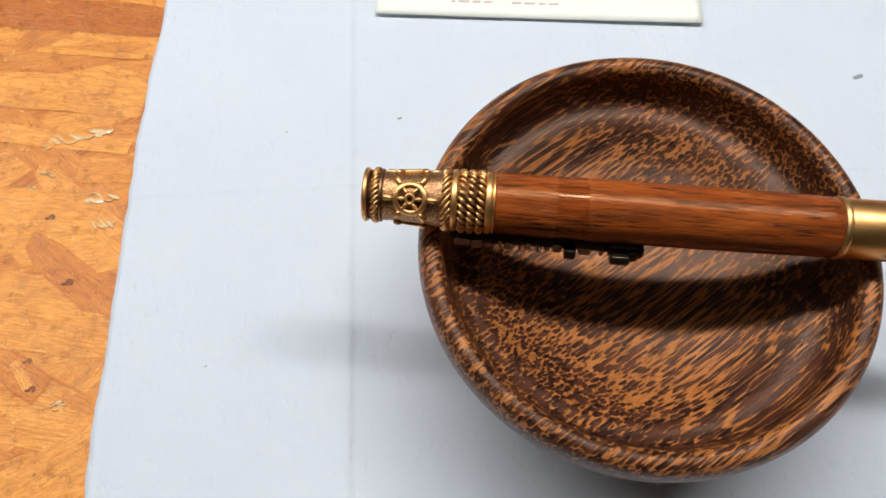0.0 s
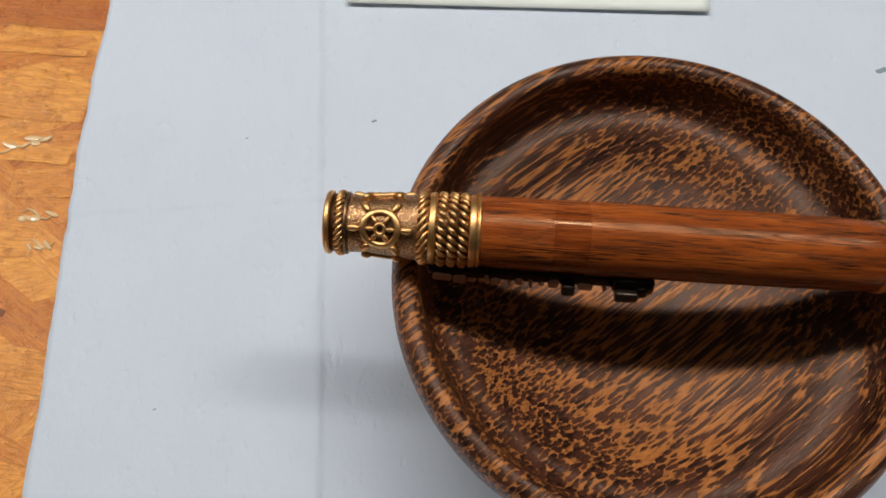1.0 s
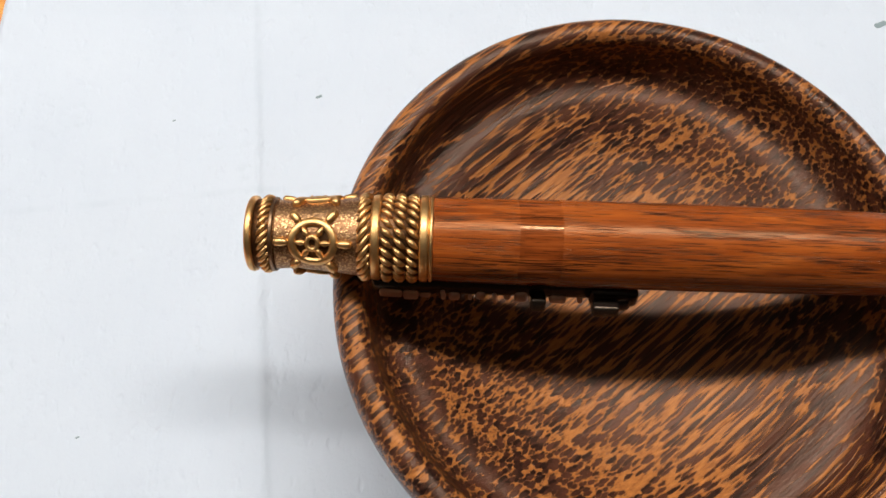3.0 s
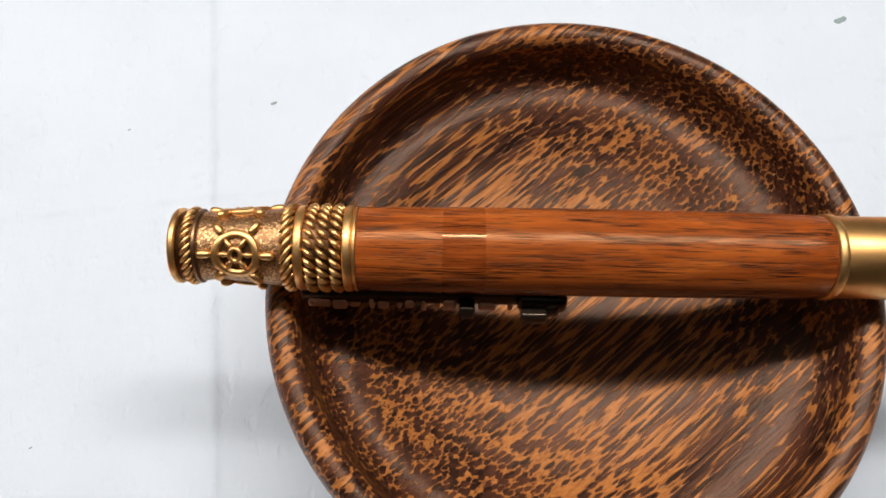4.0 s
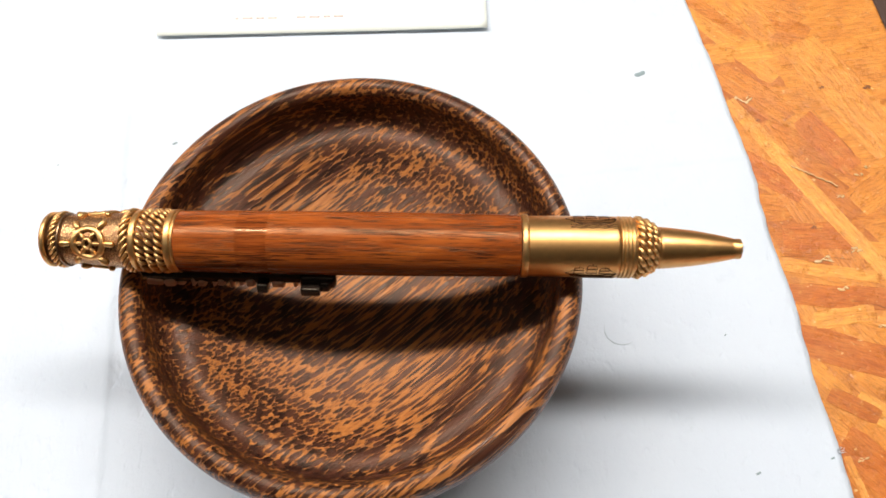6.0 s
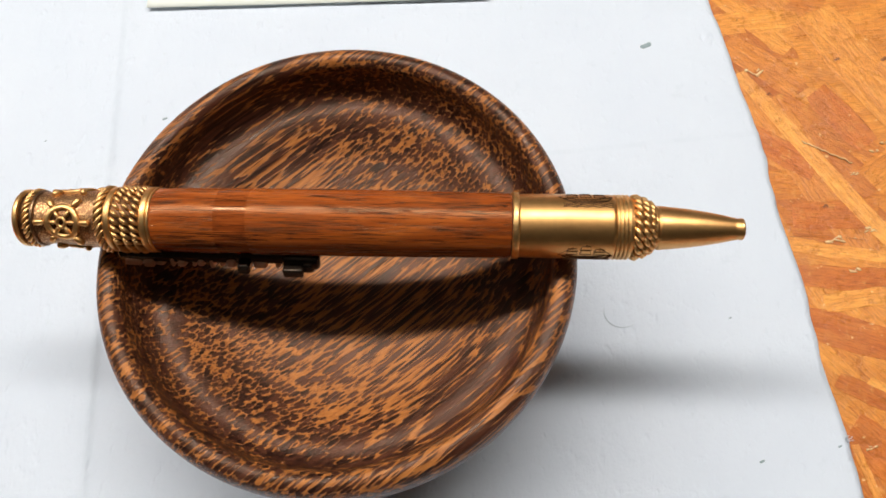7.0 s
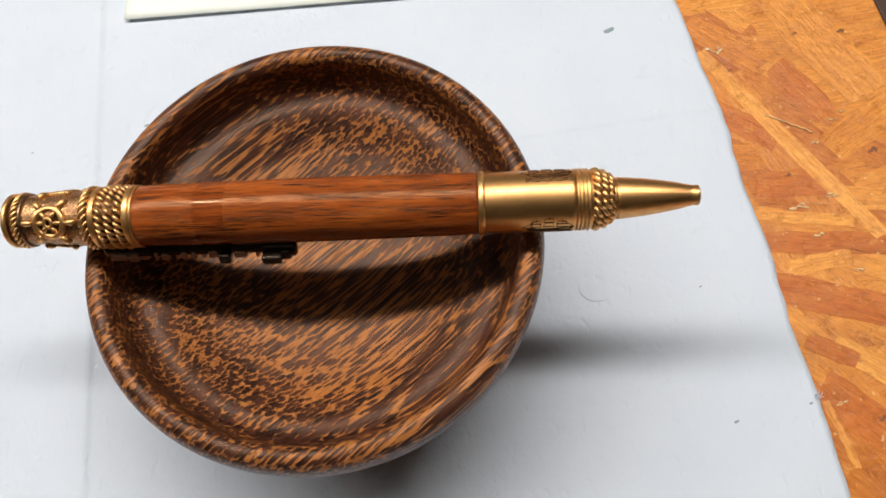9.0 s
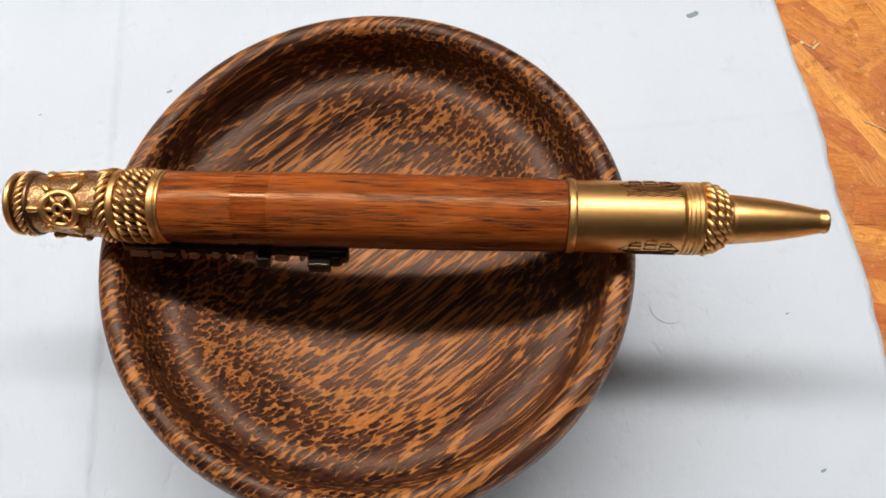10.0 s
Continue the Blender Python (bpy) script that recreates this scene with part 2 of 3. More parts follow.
def glowing(name, color, strength):
    n = Nodes(name)
    return n.done(color, 0.5, Emission_Color=(*color, 1), Emission_Strength=strength)


PALM, BARREL, TAPE = palm_wood(), barrel_wood("barrel_wood", 0.22, 1.0), barrel_wood("taped_wood", 0.10, 0.84)
BRASS = brass("brass", (0.90, 0.53, 0.205), 0.36, patina=0.35)
SATIN = brass("satin_brass", (0.74, 0.40, 0.145), 0.33, patina=0.12, scale=300.0, brushed=True)
STIPPLED = pebbled("stippled_brass", (0.74, 0.44, 0.20))
AGED = brass("aged_brass", (0.17, 0.085, 0.04), 0.42, patina=0.5)
PALE_STRAND, RED_STRAND = strand_wood("pale_strand", 2, (1.16, 1.30, 1.45)), strand_wood("red_strand", 2, (0.80, 0.60, 0.56))
PAPER, STRAND, BOARD = paper_blue(), strand_wood("strand", 1), strand_wood("board_face", 0)
CARD = plain("card_stock", (0.80, 0.82, 0.75), 0.7, 300.0, 0.02, 0.05, 0.0001)
INK = plain("faded_ink", (0.64, 0.52, 0.48), 0.8, 400.0)
SOOT = plain("grey_lint", (0.24, 0.30, 0.31), 0.95, 900.0)
RING = plain("water_mark", (0.47, 0.52, 0.56), 0.9, 900.0)
GLUE = plain("clear_glue", (0.93, 0.62, 0.31), 0.06, 200.0, 0.1, 0.2, 0.0003, Coat_Weight=1.0, Coat_Roughness=0.04, Transmission_Weight=0.2)
WALL = plain("wall_paint", (0.30, 0.30, 0.29), 0.85, 3.0)
# unseen near wall, kept dark so that little light fills from that side
DARK_WALL = plain("unseen_dark_wall", (0.06, 0.05, 0.045), 0.7, 3.0)
CEIL = plain("ceiling_paint", (0.42, 0.42, 0.41), 0.9, 3.0)
CONCRETE = plain("concrete", (0.18, 0.175, 0.17), 0.85, 5.0, 0.25)
ENAMEL = plain("white_enamel", (0.80, 0.80, 0.78), 0.35, 20.0, 0.03)
DIFFUSER = glowing("light_diffuser", (1.0, 0.97, 0.92), 4.0)
GAP = plain("dark_gap", (0.02, 0.012, 0.01), 0.6)
DARK_EDGE = plain("dark_edge", (0.05, 0.022, 0.012), 0.7)
PITCH = plain("dark_grain", (0.22, 0.072, 0.020), 0.6, 300.0)
BRONZE = brass("dark_bronze", (0.30, 0.18, 0.10), 0.35, patina=0.4)
LINK = plain("worn_bronze", (0.58, 0.30, 0.18), 0.35, 300.0, 0.3, 0.1, 0.0001, Metallic=0.35)
BLACK = plain("blackened_brass", (0.06, 0.042, 0.03), 0.16, 300.0, 0.3, 0.1, 0.0001, Metallic=0.8)


# ---- mesh tools; all measures below are in centimetres ----
def mesh_of(name, bm, material, smooth=True):
    bmesh.ops.scale(bm, vec=(CM, CM, CM), verts=bm.verts)
    bmesh.ops.recalc_face_normals(bm, faces=bm.faces)
    me = bpy.data.meshes.new(name)
    bm.to_mesh(me)
    bm.free()
    me.materials.append(material)
    for p in me.polygons:
        p.use_smooth = smooth
    return me


def part(name, bm, material, parent=None, label="", smooth=True):
    ob = new(name, mesh_of(name, bm, material, smooth))
    if parent is not None:
        ob.parent = parent
    if label:
        ob["label"] = label
    return ob


def thing(name, at=(0, 0, 0), label="", category="", group="", kind=""):
    ob = new(name)
    ob.location = [c * CM for c in at]
    ob.empty_display_size = 0.01
    return tagged(ob, label, category, group, kind)


def lathe(profile, steps=96, axis="z", wave=None):
    """A turned solid from (radius, place along the axis)."""
    bm = bmesh.new()
    rings = []
    for k, (r, h) in enumerate(profile):
        if r < 1e-6:
            p = (0, 0, h) if axis == "z" else (h, 0, 0)
            rings.append([bm.verts.new(p)])
            continue
        ring = []
        for i in range(steps):
            a = 2 * math.pi * i / steps
            q = r + (wave(a, h) if wave else 0)
            ring.append(bm.verts.new((q * math.cos(a), q * math.sin(a), h) if axis == "z" else (h, q * math.cos(a), q * math.sin(a))))
        rings.append(ring)
    for a, b in zip(rings, rings[1:]):
        for i in range(steps):
            j = (i + 1) % steps
            if len(a) == 1 and len(b) > 1:
                bm.faces.new((a[0], b[i], b[j]))
            elif len(b) == 1 and len(a) > 1:
                bm.faces.new((a[i], a[j], b[0]))
            elif len(a) > 1:
                bm.faces.new((a[i], a[j], b[j], b[i]))
    return bm


def smooth_profile(points, steps=6):
    """Points of a Catmull-Rom curve through the given ones."""
    out = []
    for i in range(len(points) - 1):
        p0, p1, p2, p3 = (Vector(points[max(0, min(len(points) - 1, i + k))]) for k in (-1, 0, 1, 2))
        for s in range(steps):
            t = s / steps
            out.append(tuple(0.5 * (2 * p1 + (p2 - p0) * t + (2 * p0 - 5 * p1 + 4 * p2 - p3) * t * t + (3 * p1 - p0 - 3 * p2 + p3) * t ** 3)))
    out.append(tuple(points[-1]))
    return [(max(0, a), b) for a, b in out]


def tube(bm, points, radius, sides=8, closed=False, ends=True):
    """A round rod along points; radius is a number or a list."""
    pts = [Vector(p) for p in points]
    count = len(pts)
    rings = []
    for i, p in enumerate(pts):
        before = pts[i - 1] if i > 0 or closed else p
        after = pts[(i + 1) % count] if i < count - 1 or closed else p
        way = (after - before).normalized()
        side = way.orthogonal().normalized() if i == 0 else (side - way * side.dot(way)).normalized()
        other = way.cross(side)
        r = radius[i] if isinstance(radius, (list, tuple)) else radius
        rings.append([bm.verts.new(p + r * (math.cos(2 * math.pi * k / sides) * side + math.sin(2 * math.pi * k / sides) * other)) for k in range(sides)])
    pairs = list(zip(rings, rings[1:]))
    if closed:
        last = rings[0]
        shift = min(range(sides), key=lambda s: (rings[-1][0].co - last[s].co).length)
        pairs.append((rings[-1], last[shift:] + last[:shift]))
    for a, b in pairs:
        for k in range(sides):
            bm.faces.new((a[k], a[(k + 1) % sides], b[(k + 1) % sides], b[k]))
    if ends and not closed:
        bm.faces.new(rings[0][::-1])
        bm.faces.new(rings[-1])


def blob(bm, at, size, turn=(0, 0, 0), detail=2):
    m = Matrix.LocRotScale(at, Euler([radians(a) for a in turn]), size)
    bmesh.ops.create_icosphere(bm, subdivisions=detail, radius=1.0, matrix=m)


def box(bm, size, at, bevel=0.0, turn=(0, 0, 0)):
    m = Matrix.LocRotScale(at, Euler([radians(a) for a in turn]), size)
    made = bmesh.ops.create_cube(bm, size=1.0, matrix=m)
    if bevel:
        edges = list({e for v in made["verts"] for e in v.link_edges})
        bmesh.ops.bevel(bm, geom=edges, offset=bevel, segments=3, profile=0.5, affect="EDGES")


# ---- room that closes the place ----
def slab(name, size, at, material):
    bm = bmesh.new()
    box(bm, size, at)
    return tagged(part(name, bm, material, smooth=False), kind="structure")


slab("floor", (620, 420, 10), (0, 0, -95), CONCRETE)
slab("ceiling", (620, 420, 10), (0, 0, 165), CEIL)
slab("wall_north", (620, 10, 250), (0, 205, 35), WALL)
slab("wall_south", (620, 10, 250), (0, -205, 35), DARK_WALL)
slab("wall_east", (10, 400, 250), (305, 0, 35), WALL)
slab("wall_west", (10, 400, 250), (-305, 0, 35), WALL)

# ---- shop light ----
shop_light = thing("shop_light", [c * 100 for c in LAMP_AT], "long white enamelled shop light hung from the ceiling", "lamp")
bm = bmesh.new()
box(bm, (236, 22, 4), (0, 0, 4.2), 0.6)
part("housing", bm, ENAMEL, shop_light, smooth=False)
bm = bmesh.new()
box(bm, (230, 18, 1.2), (0, 0, 1.2), 0.3)
part("diffuser", bm, DIFFUSER, shop_light, "glowing white diffuser", smooth=False)
for x in (-80, 0, 80):
    bm = bmesh.new()
    tube(bm, [(x, 0, 6), (x, 0, 160.2 - LAMP_AT[2] * 100)], 0.2)
    part("hanger", bm, ENAMEL, shop_light)

# ---- table and the board on it ----
BENCH_TURN = 8.5
table = thing("table", (-10, 0, 0), "plain white workshop table under the board", "table")
bm = bmesh.new()
box(bm, (150, 90, 3), (0, 0, -3.46), 0.3)
part("tabletop", bm, ENAMEL, table, smooth=False)
for x in (-68, 68):
    for y in (-38, 38):
        bm = bmesh.new()
        box(bm, (5, 5, 85.1), (x, y, -47.5), 0.3)
        part("leg", bm, ENAMEL, table, smooth=False)
board = thing("board", (0, 0, 0), "orange-brown varnished strand board lying on the table", "board")
board.rotation_euler = (0, 0, radians(BENCH_TURN))
bm = bmesh.new()
box(bm, (62, 52, 1.8), (21.15 - 31, 2, -1.05), 0.12)
part("panel", bm, BOARD, board, smooth=False)
# dark strip along the right-hand edge of the board
bm = bmesh.new()
box(bm, (0.55, 52, 1.75), (21.15 + 0.275, 2, -1.05), 0.08)
part("edge_strip", bm, DARK_EDGE, board, "dark edge strip", smooth=False)

# ---- paper towel: folded once each way, opened flat ----
CT, ST = math.cos(radians(TILT_DEG)), math.sin(radians(TILT_DEG))


U0, U1, V0, V1 = -10.37, 15.08, -15.0, 13.4


def paper_xy(u, v):
    return (CT * u - ST * v, ST * u + CT * v)


def paper_height(u, v):
    """Shallow waves, a fold across u and one across v."""
    fold_u = abs(u + FOLD_U)
    fold_v = abs(v - FOLD_V)
    flat = min(1.0, max(0.0, (9.0 - v) / 4.0))
    h = (0.03 + 0.15 * flat) * math.exp(-fold_u / (1.9 if u < -FOLD_U else 1.2)) + 0.03 * math.exp(-fold_v / 0.7)
    step = min(1.0, max(0.0, 0.5 - (u + FOLD_U) / 0.3))
    h += 0.055 * step * step * (3 - 2 * step)
    h += 0.020 * noise.noise((u * 0.16, v * 0.16, 3.0)) + 0.008 * noise.noise((u * 0.6, v * 0.6, 8.0))
    rim = min(1.0, max(0.0, (u - U0) / 1.6), max(0.0, (U1 - u) / 1.6))
    return max(h, -0.02) - 0.06 * (1 - rim) ** 2


paper = thing("paper_towel", (0, 0, 0), "pale blue paper towel with fold creases, lying on the bench", "paper towel")
bm = bmesh.new()
NU, NV = 150, 150
us = [U0 + (U1 - U0) * i / NU for i in range(NU + 1)] + [-FOLD_U + 0.035 * k for k in range(-5, 6)]
us.sort()
NU = len(us) - 1
vs = [V0 + (V1 - V0) * j / NV for j in range(NV + 1)]
grid = {}
for i, u in enumerate(us):
    for j, v in enumerate(vs):
        uu = u
        for side, reach in ((0, u - U0), (NU, U1 - u)):
            pull = max(0.0, 1 - reach / 3.0) ** 2
            if pull:
                drift = (0.0035 if side == 0 else -0.0075) * max(0.0, v - 2) ** 2
                uu += pull * (drift + 0.05 * noise.noise((v * 1.7, side, 1)) + 0.09 * noise.noise((v * 0.45, side, 5)))
        x, y = paper_xy(uu, v)
        grid[i, j] = bm.verts.new((x, y, paper_height(u, v)))
for i in range(NU):
    for j in range(NV):
        bm.faces.new((grid[i, j], grid[i + 1, j], grid[i + 1, j + 1], grid[i, j + 1]))
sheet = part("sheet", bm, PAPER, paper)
thick = sheet.modifiers.new("thickness", "SOLIDIFY")
thick.thickness, thick.offset = 0.00015, -1.0


def on_paper(x, y):
    return paper_height(CT * x + ST * y, -ST * x + CT * y)


for x, y, size in ((11.50, 8.45, 0.13), (-2.99, 5.65, 0.06), (13.47, -3.84, 0.05), (13.1, -0.2, 0.03), (-6.4, 4.8, 0.03), (15.42, -3.42, 0.04), (-7.3, -2.7, 0.03)):
    bm = bmesh.new()
    for k in range(3):
        blob(bm, (x + size * 0.6 * (k - 1), y + 0.3 * size * ((k * 7) % 3 - 1), on_paper(x, y) + 0.002), (size * 0.8, size * 0.6, 0.008), (0, 0, 20 * k), 2)
    part("lint", bm, SOOT, paper, "dark grey fleck")
bm = bmesh.new()
tube(bm, [(10.28 + 0.46 * math.cos(a), -0.10 + 0.42 * math.sin(a), on_paper(10.28, -0.1) + 0.001) for a in [math.pi * (0.88 + 0.85 * k / 24) for k in range(25)]], [0.004 + 0.018 * math.sin(math.pi * k / 24) for k in range(25)], 6)
part("ring_mark", bm, RING, paper, "faint curved water mark")
for k in range(5):
    bm = bmesh.new()
    a = 1.3 * k
    tube(bm, [(15.58 + 0.03 * math.cos(a), -3.25 + 0.04 * math.sin(a), 0.01), (15.63 + 0.05 * math.cos(a), -3.23 + 0.07 * math.sin(a), 0.04), (15.66 + 0.09 * math.cos(a + 0.6), -3.22 + 0.1 * math.sin(a + 0.6), 0.03 + 0.02 * (k % 3))], [0.014, 0.01, 0.004], 5)
    part("loose_fibre", bm, PAPER, paper)

# ---- card behind the bowl ----
card = thing("card", (0, 0, 0), "plain off-white card with faint unreadable print lying on the paper towel", "card")
card.location = (0.0120, 0.0992, 0)
card.rotation_euler = (0, 0, radians(2.4))
bm = bmesh.new()
CN = 40
top, low = {}, {}
for i in range(CN + 1):
    for j in range(CN // 2 + 1):
        x, y = -5.44 + 10.88 * i / CN, 6.2 * j / (CN // 2)
        z = 0.095 + 0.02 * math.exp(-y / 1.2) + 0.03 * (x / 5.3) ** 2
        top[i, j] = bm.verts.new((x, y, z + 0.025))
        low[i, j] = bm.verts.new((x, y, z - 0.005))
for i in range(CN):
    for j in range(CN // 2):
        bm.faces.new((top[i, j], top[i + 1, j], top[i + 1, j + 1], top[i, j + 1]))
        bm.faces.new((low[i, j + 1], low[i + 1, j + 1], low[i + 1, j], low[i, j]))
    for j in (0, CN // 2):
        bm.faces.new((top[i, j], top[i + 1, j], low[i + 1, j], low[i, j]))
for j in range(CN // 2):
    for i in (0, CN):
        bm.faces.new((top[i, j], top[i, j + 1], low[i, j + 1], low[i, j]))
part("sheet", bm, CARD, card)
for x, w in ((-2.85, 0.12), (-2.5, 0.34), (-2.08, 0.26), (-1.68, 0.3), (-0.72, 0.3), (-0.28, 0.36), (0.14, 0.22), (0.52, 0.32)):
    bm = bmesh.new()
    box(bm, (w, 0.085, 0.006), (x, 0.64, 0.095 + 0.02 * math.exp(-0.64 / 1.2) + 0.03 * (x / 5.3) ** 2 + 0.026))
    part("print_bar", bm, INK, card, "faint print bar")

# ---- bowl ----
BOWL = (3.43, -0.25)
bowl = thing("bowl", (*BOWL, 0.03), "turned dark palm-wood bowl with orange flecks standing on the paper", "bowl")
outer = [(0.0, 0.10), (2.2, 0.10), (2.35, 0.0), (2.75, 0.0), (2.85, 0.12), (2.92, 0.42), (3.25, 0.9), (3.92, 1.7), (4.52, 2.5), (4.90, 3.2), (5.07, 3.75), (5.115, 4.12), (5.105, 4.35), (5.055, 4.53), (4.945, 4.66), (4.785, 4.71),
         (4.65, 4.66), (4.56, 4.52), (4.53, 4.28), (4.48, 4.02), (4.38, 3.80), (4.26, 3.675), (4.12, 3.605), (3.97, 3.56), (3.84, 3.50), (3.66, 3.395), (3.42, 3.235), (3.18, 3.09), (2.9, 2.96), (2.2, 2.74), (1.2, 2.56), (0.5, 2.50), (0.0, 2.49)]
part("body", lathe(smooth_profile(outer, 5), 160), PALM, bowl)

# ---- pen across the bowl ----
AXIS_Z = 5.37
pen = thing("pen", (0, -0.035, AXIS_Z), "wooden twist pen with nautical antique-brass fittings lying across the bowl", "pen")


def along(x):
    """The fittings are a little longer than drawn."""
    return x * 1.005 - 0.045 if x < 0 else x * 1.0063 - 0.045 if x < 7.1 else 7.1 + (x - 7.1) * 1.06


def girth(x):
    """The pen is a little stouter than drawn."""
    return 1.055 if x < 7.085 else 1.04


def on_pen(x, angle, r):
    """A place on the pen: angle in degrees from straight up towards the near side."""
    a = radians(angle)
    r *= girth(x)
    return Vector((along(x), -r * math.sin(a), r * math.cos(a)))


def turned(name, points, material, label="", steps=64, parent=None):
    return part(name, lathe([(r * girth(x), along(x)) for x, r in points], steps, "x"), material, parent or pen, label)


barrel_profile = [(0.0, 0.0), (0.0, 0.605), (0.02, 0.615)] + [(7.08 * k / 24, 0.615 + 0.03 * math.sin(math.pi * k / 24)) for k in range(1, 24)] + [(7.06, 0.608), (7.08, 0.6), (7.08, 0.0)]
barrel = turned("barrel", barrel_profile, BARREL, "red-brown wooden barrel with dark pores", 96)


def barrel_r(x):
    return 0.615 + 0.03 * math.sin(math.pi * x / 7.08)


turned("tape_band", [(1.28 + 0.635 * k / 6, barrel_r(1.28 + 0.635 * k / 6) + 0.0012) for k in range(7)], TAPE, "slightly darker glossy band of clear tape", 96)


def neck_r(x):
    t = (x + 2.34) / 1.26
    return 0.485 + 0.02 * min(1, max(0, 1 - 6 * t)) + 0.095 * max(0, t) ** 1.6


turned("end_cap", [(-2.74, 0.0), (-2.76, 0.1), (-2.77, 0.4), (-2.79, 0.49), (-2.78, 0.53), (-2.755, 0.55), (-2.71, 0.555), (-2.685, 0.545), (-2.675, 0.52), (-2.67, 0.40)], BRASS, "rounded brass end cap")
turned("end_nub", [(-2.84, 0.0), (-2.835, 0.03), (-2.80, 0.05), (-2.755, 0.06)], BRASS, "small brass nub", 24)
turned("rim_ring", [(-2.435, 0.40), (-2.43, 0.53), (-2.42, 0.545), (-2.385, 0.545), (-2.37, 0.53), (-2.365, 0.485), (-2.36, 0.4)], BRONZE, "dark bronze ring")
turned("cap_core", [(-2.68, 0.40), (-2.675, 0.505), (-2.39, 0.505), (-2.38, 0.40)], AGED)
turned("neck", [(-2.38, 0.3)] + [(-2.38 + 1.30 * k / 20, neck_r(-2.38 + 1.30 * k / 20)) for k in range(21)] + [(-1.08, 0.4)], STIPPLED, "stippled antique brass neck")
turned("core", [(-1.12, 0.3), (-1.12, 0.575), (-0.95, 0.575), (-0.93, 0.575), (-0.76, 0.58), (-0.2, 0.58), (-0.2, 0.3)], AGED)
turned("rim_ring", [(-0.925, 0.56), (-0.92, 0.605), (-0.89, 0.625), (-0.81, 0.63), (-0.785, 0.61), (-0.78, 0.56)], BRASS)
turned("rim_ring", [(-0.2, 0.55), (-0.195, 0.62), (-0.175, 0.635), (-0.085, 0.635), (-0.068, 0.62), (-0.064, 0.585), (-0.052, 0.585), (-0.048, 0.622), (-0.035, 0.632), (-0.012, 0.632), (0.003, 0.62), (0.005, 0.5)], BRASS)


def rope(name, x, width, r, count, lean, material=BRASS, thick=0.055):
    """A twisted rope laid round the pen: short slanting strands side by side."""
    bm = bmesh.new()
    for k in range(count):
        a0 = 360 * k / count
        pts, rad = [], []
        for s in range(7):
            t = s / 6 - 0.5
            rr = r + thick * 0.9 * math.cos(t * math.pi) - thick
            pts.append(on_pen(x + width * t, a0 + lean * t, rr))
            rad.append(thick * (0.35 + 0.65 * math.cos(t * math.pi * 0.9)))
        tube(bm, pts, rad, 7)
    return part(name, bm, material, pen, "twisted rope band")


rope("rope_band", -2.51, 0.165, 0.548, 29, -21, thick=0.037)
rope("rope_band", -1.02, 0.185, 0.622, 25, -27, thick=0.043)
for x in (-0.685, -0.495, -0.30):
    rope("rope_band", x, 0.165, 0.622, 26, 14, thick=0.046)


def ship_wheel(angle):
    """A six-handled ship's wheel in relief on the neck."""
    cx = -1.765
    r0 = neck_r(cx)

    def at(dx, dy, lift):
        return on_pen(cx + dx, angle + math.degrees(dy / r0), neck_r(cx + dx) + lift)

    bm = bmesh.new()
    ring = []
    for k in range(40):
        a = 2 * math.pi * k / 40
        c, s = math.cos(a), math.sin(a)
        ring.append([bm.verts.new(at(q * c, q * s * 0.93, lift)) for q, lift in ((0.372, -0.01), (0.368, 0.045), (0.345, 0.062), (0.285, 0.064), (0.258, 0.048), (0.252, -0.01))])
    for one, two in zip(ring, ring[1:] + ring[:1]):
        for q in range(5):
            bm.faces.new((one[q], two[q], two[q + 1], one[q + 1]))
    wheel = part("wheel_ornament", bm, BRASS, pen, "ship's wheel ornament in relief")
    bm = bmesh.new()
    centre = bm.verts.new(at(0, 0, 0.008))
    edge = [bm.verts.new(at(0.27 * math.cos(a), 0.25 * math.sin(a), 0.006)) for a in [2 * math.pi * k / 24 for k in range(24)]]
    for one, two in zip(edge, edge[1:] + edge[:1]):
        bm.faces.new((centre, one, two))
    part("recess", bm, AGED, wheel, "dark patina inside the wheel")
    bm = bmesh.new()
    tube(bm, [at(0.085 * math.cos(a), 0.085 * math.sin(a), 0.04) for a in [2 * math.pi * k / 16 for k in range(16)]], 0.036, 7, closed=True)
    part("hub", bm, BRASS, wheel)
    for k in range(6):
        a = radians((0, 55, 125, 180, 235, 305)[k])
        c, s = math.cos(a), math.sin(a)
        bm = bmesh.new()
        tube(bm, [at(q * c, q * s * 0.95, 0.03) for q in (0.1, 0.135, 0.18, 0.225, 0.27)], [0.026, 0.034, 0.052, 0.034, 0.028], 7)
        part("spoke", bm, BRASS, wheel)
        bm = bmesh.new()
        tube(bm, [at(q * c, q * s * 0.93, 0.03) for q in (0.36, 0.40, 0.47, 0.55, 0.58)], [0.040, 0.056, 0.070, 0.064, 0.03], 8)
        part("handle", bm, BRASS, wheel)


for a in (32.5, -82.5, 152.5):
    ship_wheel(a)

# front sleeve, grooves, rope and nib cone
turned("sleeve_gap", [(7.06, 0.5), (7.065, 0.585), (7.10, 0.585), (7.105, 0.5)], GAP)
turned("front_ring", [(7.09, 0.5), (7.095, 0.62), (7.12, 0.645), (7.20, 0.645), (7.225, 0.625), (7.23, 0.55)], BRASS)
turned("sleeve", [(7.22, 0.5), (7.225, 0.605), (7.24, 0.612), (8.0, 0.618), (8.9, 0.618), (8.98, 0.616), (8.99, 0.5)], SATIN, "smooth satin brass sleeve", 96)
groove = [(8.97, 0.5)]
